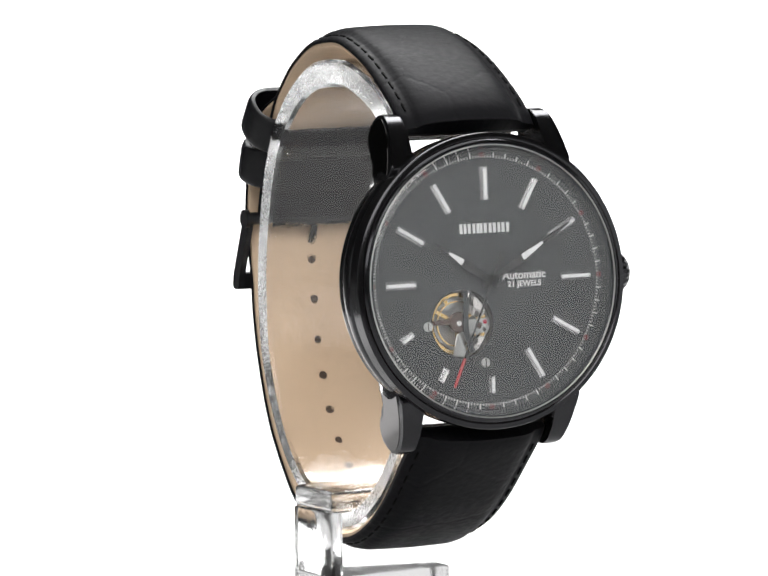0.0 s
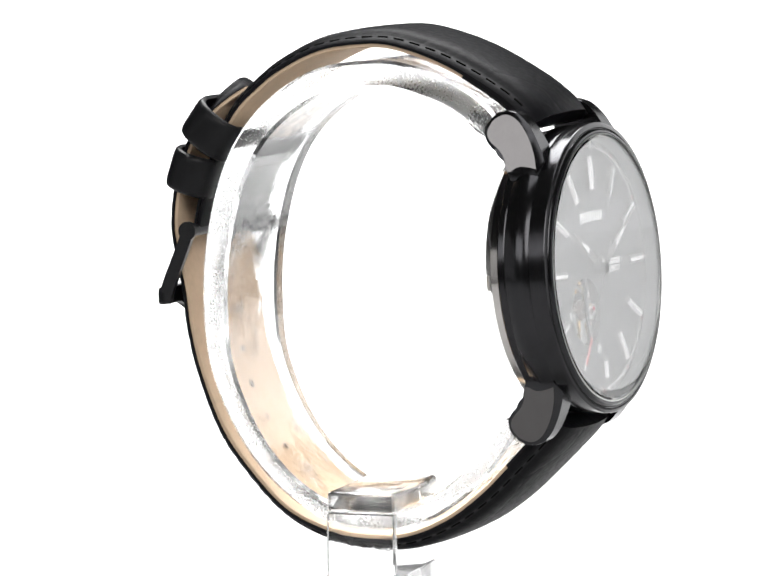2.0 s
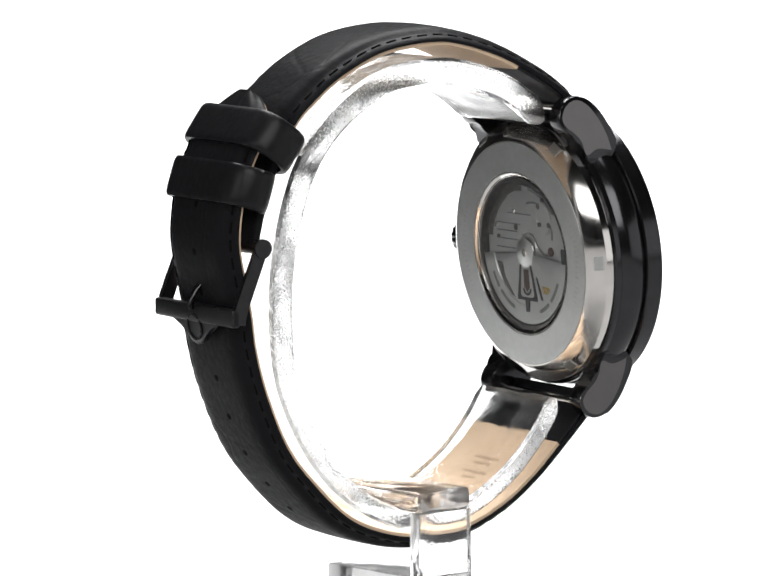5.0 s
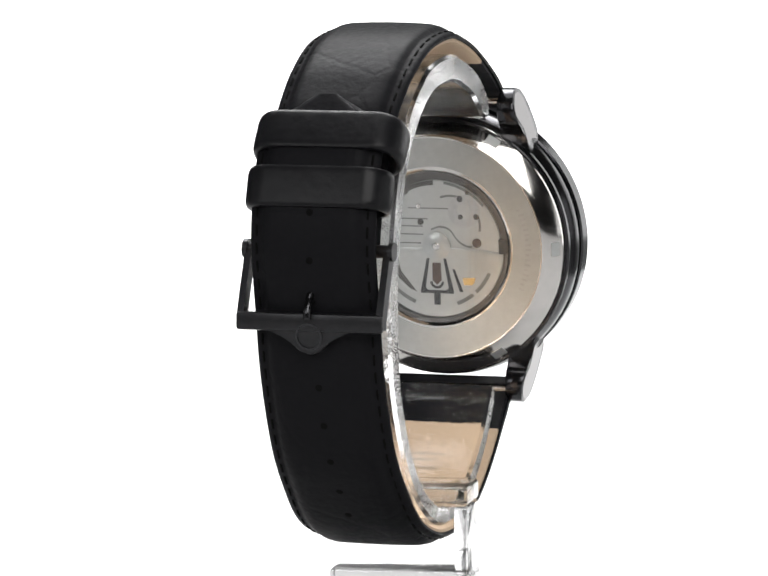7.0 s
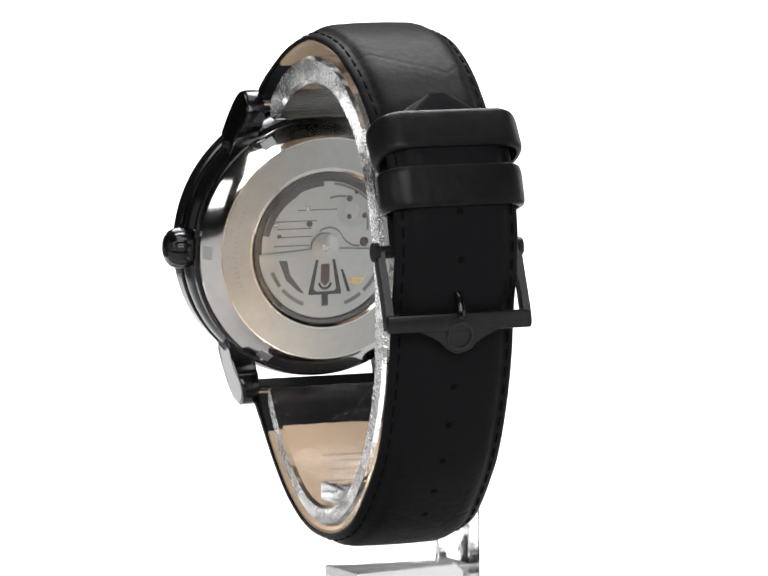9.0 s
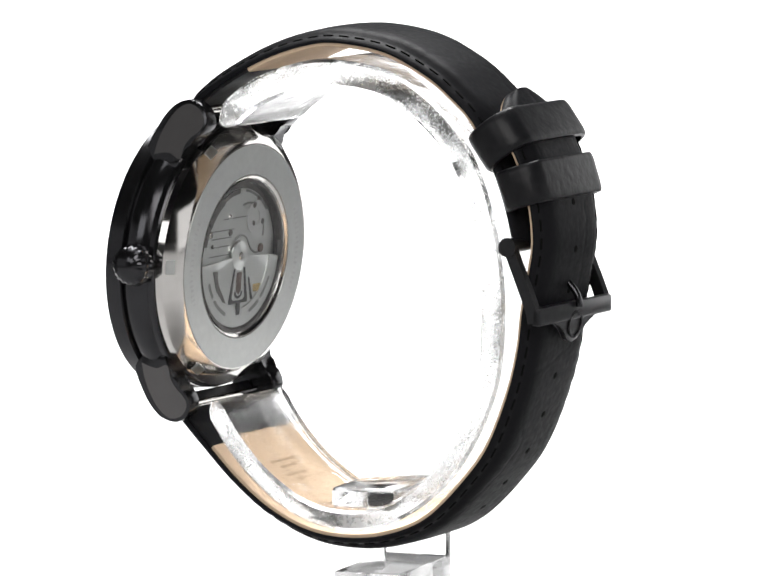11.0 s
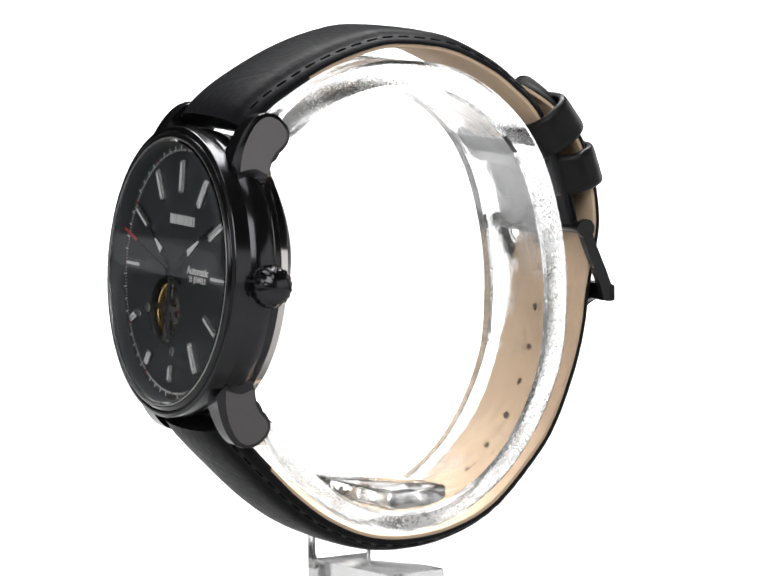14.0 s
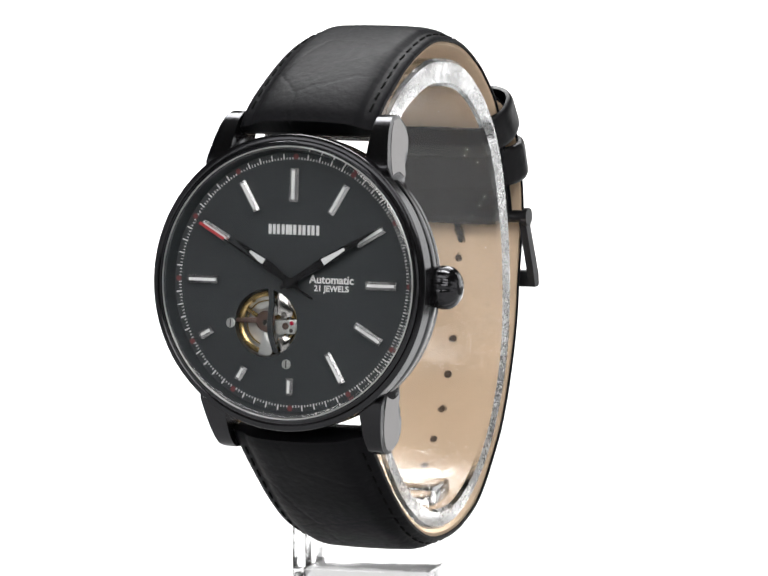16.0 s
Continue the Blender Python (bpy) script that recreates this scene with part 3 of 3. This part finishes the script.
def dial():
    # a disc with a round window
    bm = bmesh.new()
    hx, hy, hr = HOLE
    seg = 96
    outer = [bm.verts.new((19.2 * math.cos(2 * math.pi * i / seg), 19.2 * math.sin(2 * math.pi * i / seg), -0.4)) for i in range(seg)]
    inner, deep = [], []
    for i in range(seg):
        a = 2 * math.pi * i / seg
        d = Vector((math.cos(a), math.sin(a)))
        p = (hx + hr * d.x, hy + hr * d.y)
        inner.append(bm.verts.new((*p, -0.4)))
        deep.append(bm.verts.new((*p, -0.9)))
    for i in range(seg):
        j = (i + 1) % seg
        bm.faces.new((outer[i], outer[j], inner[j], inner[i]))
        bm.faces.new((inner[i], inner[j], deep[j], deep[i]))
    ob = part("dial", bm, DIAL, watch, "charcoal dial with an open-heart window", HEAD, 30)
    for k in range(12):
        a = 30 * k
        r0, r1, w = 11.9, 16.8, 0.62
        if k in (0,):
            w = 0.75
        if k == 6:
            r0, r1 = 14.1, 16.6
        if k in (7, 8):
            r0, r1 = 14.6, 16.8
        bm = bmesh.new()
        # a roof-shaped baton
        base = [(-w, r0), (w, r0), (w, r1), (-w, r1)]
        lo = [bm.verts.new((x, y, -0.4)) for x, y in base]
        mid = [bm.verts.new((x, y, 0.15)) for x, y in base]
        top = [bm.verts.new((x * 0.45, y, 0.45)) for x, y in base]
        for u, v in ((lo, mid), (mid, top)):
            for i in range(4):
                j = (i + 1) % 4
                bm.faces.new((u[i], u[j], v[j], v[i]))
        bm.faces.new(top)
        mk = part("hour_marker", move(bm, pose(0, 0, 0, 0, 0, -a)), MARK, ob, "faceted silver baton marker")
        part("inlay", move(block(-w * 0.33, w * 0.33, r0 + 0.35, r1 - 0.3, 0.43, 0.5), pose(0, 0, 0, 0, 0, -a)), LUME, mk, "white inlay")
    ticks, dots = [], []
    for k in range(240):
        a = -1.5 * k
        if k % 20 == 0:
            dots.append(move(lathe([(0, -0.36), (0.42, -0.36), (0.42, -0.4), (0, -0.4)], 16, False), pose(0, 0, 0, 0, 0, a) @ Matrix.Translation((0, 18.55, 0))))
            continue
        long = 0.85 if k % 4 == 0 else 0.34
        ticks.append(move(block(-0.085 if k % 4 == 0 else -0.05, 0.085 if k % 4 == 0 else 0.05, 18.1, 18.1 + long, -0.4, -0.32), pose(0, 0, 0, 0, 0, a)))
    tagged(part("minute_track", join(*ticks), PRINT, ob, "fine white minute track"), kind="stuff")
    for d in dots:
        part("red_dot", d, DULL_RED, ob, "dark red hour dot")
    # horizontal relief lines in the middle of the dial
    lines = []
    for i in range(14):
        y = 5.2 - 0.75 * i
        half = math.sqrt(max(0.1, 36 - y * y)) * (0.95 if i % 2 else 0.85)
        if y > -1.4:
            lines.append(block(-half, half, y - 0.07, y + 0.07, -0.4, -0.38))
        else:
            lines.append(block(1.6, max(2.6, half), y - 0.07, y + 0.07, -0.4, -0.38))
    part("relief_lines", join(*lines), DIAL_LINE, ob, "fine dark relief lines")
    # the maker's mark as plain bars
    x = -4.1
    for w in (1.1, 1.2, 0.95, 1.25, 1.2, 1.2):
        mark = join(block(x, x + 0.45, 7.05, 8.5, -0.4, -0.3), block(x + w - 0.42, x + w, 7.05, 8.5, -0.4, -0.3))
        part("maker_mark", mark, LUME, ob, "applied silver bars of the maker's mark")
        x += w + 0.24
    for text, y, size, sp in (("Automatic", 0.55, 1.68, 1.0), ("21 JEWELS", -0.75, 1.2, 1.03)):
        cu = bpy.data.curves.new("lettering", "FONT")
        cu.body, cu.size, cu.align_x, cu.align_y, cu.extrude, cu.space_character = text, size * 0.001, "CENTER", "CENTER", 0.00003, sp
        cu.offset = 0.00003
        tmp = bpy.data.objects.new("lettering", cu)
        scene.collection.objects.link(tmp)
        me = bpy.data.meshes.new_from_object(tmp.evaluated_get(bpy.context.evaluated_depsgraph_get()))
        bpy.data.objects.remove(tmp)
        me.materials.clear()
        me.materials.append(PRINT)
        t = new("lettering", me)
        t.parent = ob
        t.matrix_basis = pose(0.0062, y * 0.001, -0.00036)
        t["label"] = "white printed lettering"
    # two slotted screws by the window
    for sx, sy in ((-0.75, -12.1), (-9.9, -6.3)):
        s = part("dial_screw", move(join(lathe([(0, -0.22), (0.62, -0.22), (0.72, -0.3), (0.72, -0.4), (0, -0.4)], 24, False)), Matrix.Translation((sx, sy, 0))), BRUSHED, ob, "small slotted steel screw", smooth=30)
        part("slot", move(block(-0.09, 0.09, -0.6, 0.6, -0.225, -0.2), Matrix.Translation((sx, sy, 0))), DIAL_LINE, s)
    return ob


dial_ob = dial()


def ring_piece(r0, r1, a0, a1, step=6):
    """The outline of a part of a ring, between two radii and two angles in degrees."""
    turn = [radians(a0 + (a1 - a0) * k / max(2, int(abs(a1 - a0) / step))) for k in range(max(2, int(abs(a1 - a0) / step)) + 1)]
    return [(r1 * math.cos(a), r1 * math.sin(a)) for a in turn] + [(r0 * math.cos(a), r0 * math.sin(a)) for a in turn[::-1]]


def heart():
    """The balance and bridges below the dial's window."""
    hx, hy, hr = HOLE
    c = Matrix.Translation((hx, hy, 0))
    off = c @ Matrix.Translation((-0.3, 0, 0))
    base = part("movement_plate", move(lathe([(0, -2.9), (6.0, -2.9), (6.0, -3.2), (0, -3.2)], 48, False), c), ENGRAVED, watch, "dark plate under the open heart", HEAD, 30)
    part("window_wall", move(lathe([(5.3, -0.9), (5.8, -0.9), (5.8, -2.9), (5.3, -2.9)], 64), c), DARKGEAR, base, smooth=30)
    wheel = part("balance_wheel", move(lathe([(3.95, -1.5), (4.15, -1.35), (4.55, -1.35), (4.7, -1.5), (4.7, -1.95), (3.95, -1.95)], 72), off), GOLD, base, "gilt balance wheel", smooth=30)
    for a in (60, 180, 300):
        part("spoke", move(block(-0.3, 0.3, 0.2, 4.0, -1.9, -1.6, 0.05, 1), off @ pose(0, 0, 0, 0, 0, a)), GOLD, wheel)
    for r in (3.2,):
        part("hairspring", move(lathe([(r, -1.6), (r + 0.2, -1.6), (r + 0.2, -1.8), (r, -1.8)], 56), off), GOLD, wheel, smooth=30)
    # polished plates that catch the light, round the balance
    part("upper_plate", move(slab([(-3.3, 2.2), (-1.6, 1.9), (0.2, 2.5), (0.9, 4.6), (-0.7, 4.85), (-2.3, 4.3), (-3.5, 3.4)], -2.3, -2.0, 0.08), c), BRUSHED, base, smooth=30)
    part("cheek_plate", move(slab([(1.4, 4.5), (1.2, 3.0), (1.6, 1.3), (2.7, 0.8), (3.9, 1.1), (4.1, 2.2), (3.1, 3.8), (2.2, 4.5)], -1.25, -0.95, 0.12), c), STEEL, base, "polished steel cheek", smooth=40)
    part("bridge", move(slab([(1.1, 0.6), (2.6, 0.55), (4.6, 0.7), (4.75, -0.6), (4.3, -1.5), (3.0, -1.4), (1.9, -1.7), (1.0, -0.9)], -1.3, -1.0, 0.08), c), BRUSHED, base, "brushed steel bridge", smooth=30)
    part("lower_bridge", move(slab([(1.5, -2.0), (2.8, -1.8), (3.9, -2.1), (3.3, -3.5), (2.2, -4.4), (1.7, -3.4)], -1.35, -1.05, 0.08), c), STEEL, base, smooth=30)
    part("lower_plate", move(slab([(-1.5, -4.75), (-0.75, -1.5), (-0.1, -1.35), (0.9, -4.3), (0.4, -4.95)], -1.25, -0.98, 0.08), c), BRUSHED, base, "bright steel wedge", smooth=30)
    part("balance_cock", move(join(slab([(-5.0, -0.3), (-1.2, -0.35), (-1.2, 0.55), (-5.0, 0.35)], -1.2, -0.96, 0.06),
                                   lathe([(0, -0.9), (1.35, -0.9), (1.55, -1.05), (1.55, -1.4), (0, -1.4)], 36, False)), c @ Matrix.Translation((-0.35, 0.25, 0))), WARM, base, "warm dark bridge over the balance", smooth=30)
    # the dial's own bowed arm across the window
    edge = spline([(0.55, 5.0), (0.75, 3.2), (0.6, 1.2), (0.55, -0.6), (0.95, -2.6), (1.75, -4.7)], 0.5)
    arm = [(p.x + 0.42, p.y) for p in edge] + [(p.x - 0.38, p.y) for p in edge[::-1]]
    part("dial_arm", move(slab(arm, -0.82, -0.45), c), DIAL, base, "charcoal arm across the window", smooth=30)
    part("jewel", move(lathe([(0, -0.82), (0.34, -0.82), (0.45, -0.9), (0, -0.9)], 20, False), c @ Matrix.Translation((-0.35, 0.05, 0))), STEEL, base, "bright pivot cap", smooth=30)
    for x, y, r, mat in ((2.9, -0.35, 0.5, WARM), (3.9, 0.1, 0.3, RUBY), (2.3, -2.6, 0.36, DARKGEAR), (3.8, -1.0, 0.28, DARKGEAR), (-2.4, 3.3, 0.34, GOLD), (2.6, 1.35, 0.42, DARKGEAR)):
        part("screw", move(lathe([(0, -0.9), (r, -0.9), (r + 0.05, -1.05), (0, -1.05)], 20, False), c @ Matrix.Translation((x, y, 0))), mat, base, smooth=30)


heart()


def pointers():
    # clock time about ten past ten
    def dauphine(length, w, z, tail):
        return [(-w * 0.35, -tail), (w * 0.35, -tail), (w, length * 0.42), (0.12, length), (-0.12, length), (-w, length * 0.42)]
    for name, ang, length, w, z, l0, l1 in (("hour_pointer", 304, 10.6, 0.72, 0.62, 5.2, 7.9), ("minute_pointer", 59, 15.6, 0.72, 0.95, 6.2, 10.2)):
        ob = part(name, move(slab(dauphine(length, w, z, 1.6), z, z + 0.16, 0.04), pose(0, 0, 0, 0, 0, -ang)), HAND, watch, "slim black pointer with white inlay", HEAD, 20)
        tip = 0.16 if name.startswith("hour") else 0.2
        part("lume", move(slab([(-w * 0.72, l0), (w * 0.72, l0), (tip, l1), (-tip, l1)], z + 0.15, z + 0.2), pose(0, 0, 0, 0, 0, -ang)), LUME, ob, "white tapered inlay")
    ob = part("centre_cap", lathe([(0, 1.75), (0.6, 1.75), (0.8, 1.6), (0.8, -0.4), (0, -0.4)], 24, False), HAND, watch, "black centre cap", HEAD, 30)
    sec = part("seconds_pointer", slab([(-0.2, -4.6), (0.2, -4.6), (0.12, 12.2), (-0.12, 12.2)], 1.35, 1.45), HAND, watch, "thin black seconds pointer with red tip", HEAD, 20)
    part("red_tip", slab([(-0.2, 12.2), (0.2, 12.2), (0.2, 16.8), (-0.2, 16.8)], 1.33, 1.47), RED, sec, "red tip")
    return sec


seconds = pointers()


BACK = HEAD @ pose(0, 0, -0.0016)


def case_back():
    back = part("case_back", lathe([(20.2, -4.35), (20.55, -4.9), (20.45, -6.1), (18.6, -7.75), (17.7, -8.2), (12.6, -8.2), (12.2, -7.9), (12.2, -7.5), (11.6, -7.2), (11.6, -4.35)], 128), STEEL, watch, "polished steel screw-down case back", BACK, 20)
    part("brushed_ring", lathe([(12.9, -8.2), (17.5, -8.2), (17.5, -8.24), (12.9, -8.24)], 128), BRUSHED, back, "brushed ring with engraved marks", smooth=20)
    glass = part("back_window", lathe([(0, -8.0), (12.15, -8.0), (12.15, -7.55), (0, -7.55)], 96, False), CRYSTAL, back, "clear display window", smooth=20)
    glass.visible_shadow = False
    # engraved writing round the ring, too small to read: plain strokes
    strokes = []
    for k in range(120):
        if 8 < (k + 30) % 60 < 52:
            continue
        strokes.append(move(block(-0.16, 0.16, 15.0, 15.9 - 0.3 * (k % 3 == 1), -8.26, -8.235), pose(0, 0, 0, 0, 0, 3 * k)))
    tagged(part("engraving", join(*strokes), ENGRAVED, back, "engraved strokes"), kind="stuff")
    for k in range(6):
        part("key_slot", move(block(-1.1, 1.1, -0.75, 0.75, -0.12, 0.12, 0.05, 1), pose(0, 0, 0, 0, 0, 30 + 60 * k) @ Matrix.Translation((0, 19.5, -6.95)) @ pose(0, 0, 0, 41.7, 0, 0)), BRUSHED, back)
    # movement: bridges above, the rotor's half ring below
    mv = part("movement", lathe([(0, -6.05), (11.55, -6.05), (11.55, -6.2), (0, -6.2)], 64, False), DARKGEAR, watch, "automatic movement seen through the back", BACK, 30)
    part("bridge_plate", slab([(10.5 * math.cos(radians(a)), 10.5 * math.sin(radians(a))) for a in range(0, 360, 6)], -6.6, -6.2, 0.08), BRUSHED, mv, "striped steel bridge", smooth=30)
    for y, x0, x1 in ((5.9, -2.0, 4.6), (4.2, 1.4, 8.2), (3.0, 2.2, 8.0), (1.7, 2.2, 7.8), (0.3, 2.6, 8.4), (-1.0, 2.9, 8.0), (-1.6, -8.0, -3.8)):
        part("stripe", block(x0, x1, y, y + 0.2, -6.63, -6.59), PLATE, mv)
    # dark arcs along the rim put the window wall's shade into colour
    for r0, r1, a0, a1, mat in ((9.5, 10.7, 12, 62, DARKGEAR), (9.75, 10.5, 62, 88, DARKGEAR), (10.0, 10.4, 98, 140, PLATE)):
        part("bridge_arc", slab(ring_piece(r0, r1, a0, a1), -6.68, -6.58), mat, mv, "dark arc coloured as the window wall's shade")
    part("bridge_arc", move(slab(ring_piece(4.6, 4.95, 70, 190), -6.68, -6.58), Matrix.Translation((-2.4, 3.3, 0))), PLATE, mv, "grey curved recess")
    part("gear", move(lathe([(1.2, -6.75), (2.6, -6.75), (2.6, -6.62), (1.2, -6.62)], 40), Matrix.Translation((-4.6, 5.6, 0))), ENGRAVED, mv, "steel gear", smooth=30)
    curl = spline([(0.9, 2.6), (-0.6, 3.1), (-2.2, 2.6), (-3.4, 1.0), (-4.8, 0.1), (-6.0, 0.0)], 0.4)
    part("spring", slab([(p.x, p.y + 0.16) for p in curl] + [(p.x, p.y - 0.16) for p in curl[::-1]], -6.75, -6.6), PLATE, mv, "curled steel spring")
    for x, y, r, mat in ((-4.0, 7.6, 0.55, DARKGEAR), (-4.0, 4.7, 0.42, DARKGEAR), (-6.6, 4.8, 0.5, DARKGEAR), (-6.6, 0.6, 0.75, WARM), (8.3, 5.4, 0.45, DARKGEAR),
                         (8.2, 3.9, 0.5, STEEL), (2.6, 3.8, 0.5, DARKGEAR), (2.9, 6.3, 0.4, STEEL), (-5.2, 8.6, 0.35, DARKGEAR), (7.6, 2.0, 0.35, DARKGEAR)):
        part("pivot", move(lathe([(0, -6.82), (r * 0.8, -6.82), (r, -6.7), (r, -6.58), (0, -6.58)], 18, False), Matrix.Translation((x, y, 0))), mat, mv, "small pivot screw", smooth=30)
    rotor = part("rotor", slab(ring_piece(2.0, 11.2, 184, 356, 4), -7.1, -6.75, 0.1), BRUSHED, mv, "half-round steel winding rotor", smooth=30)
    part("rotor_weight", slab(ring_piece(8.4, 11.2, 184, 356, 4), -7.22, -7.1, 0.05), BRUSHED, rotor, smooth=30)
    part("rotor_hub", lathe([(0, -7.3), (1.5, -7.3), (1.7, -7.2), (2.3, -7.1), (2.3, -6.75), (0, -6.75)], 40, False), BRUSHED, rotor, smooth=30)
    part("hub_screw", lathe([(0, -7.42), (0.45, -7.42), (0.6, -7.3), (0, -7.3)], 20, False), STEEL, rotor, smooth=30)
    # the maker's fork, black in the rotor
    for sx in (-1, 1):
        part("rotor_mark", slab([(sx * 1.15, -1.9), (sx * 1.6, -1.9), (sx * 2.75, -7.2), (sx * 1.2, -7.2), (sx * 1.9, -6.6)], -7.16, -7.1), BLACKED, rotor, "black engraved mark")
    part("rotor_mark", join(block(-2.7, 2.7, -7.5, -7.0, -7.16, -7.1), block(-0.5, 0.5, -9.3, -7.4, -7.3, -7.1)), BLACKED, rotor, "black engraved mark")
    part("rotor_mark", move(slab(ring_piece(0.75, 1.15, 180, 360), -7.16, -7.1), Matrix.Translation((0, -5.6, 0))), BLACKED, rotor, "black engraved mark")
    part("rotor_inlay", slab([(-0.7, -2.6), (0.7, -2.6), (0.75, -5.4), (0.0, -6.2), (-0.75, -5.4)], -7.14, -7.1), WARM, rotor, "brown inlay in the mark")
    part("rotor_mark", slab([(-2.6, -3.6), (-3.0, -3.6), (-4.3, -7.2), (-3.7, -7.2)], -7.16, -7.1), BLACKED, rotor, "black engraved mark")
    part("rotor_slot", slab([(7.8, -1.8), (6.4, -1.9), (5.9, -4.1), (3.4, -7.3), (4.4, -6.9), (6.5, -5.0)], -7.14, -7.1), DARKGEAR, rotor, "dark recess in the rotor")
    part("rotor_slot", slab([(-4.2, -4.9), (-6.4, -4.9), (-6.0, -6.1), (-4.4, -6.1)], -7.14, -7.1), GOLD, rotor, "gilt wheel behind the rotor")
    for a0, a1 in ((205, 228), (232, 250), (292, 318), (322, 338)):
        part("rotor_lettering", slab(ring_piece(9.3, 9.9, a0, a1), -7.25, -7.21), PLATE, rotor, "grey engraved bar")
    # black block in place of the shade in a notch at the window's edge
    part("edge_notch", block(-12.1, -10.4, -0.9, 1.5, -7.5, -7.15, 0.1, 1), BLACKED, mv, "dark block standing for a shaded notch at the rim")
    part("window_rim", lathe([(11.5, -7.45), (12.15, -7.45), (12.15, -6.1), (11.5, -6.1)], 96), DARKGEAR, mv, "dark inner rim", smooth=30)


case_back()

# ---- what moves: the stand turns with the watch, and the seconds pointer sweeps ----
TURN = [(2.0 * k, 25.4 + 19.47 * 2.0 * k) for k in range(9)]   # an even turn


def motions():
    walk(stand, [(t, pose(0, 0, 0, 0, 0, a)) for t, a in TURN])
    walk(watch, [(t, pose(0, 0, BASE / 1000, 0, 0, a)) for t, a in TURN])
    walk(seconds, [(float(t), head(turn=-(204 + 6 * t))) for t in range(17)])


motions()
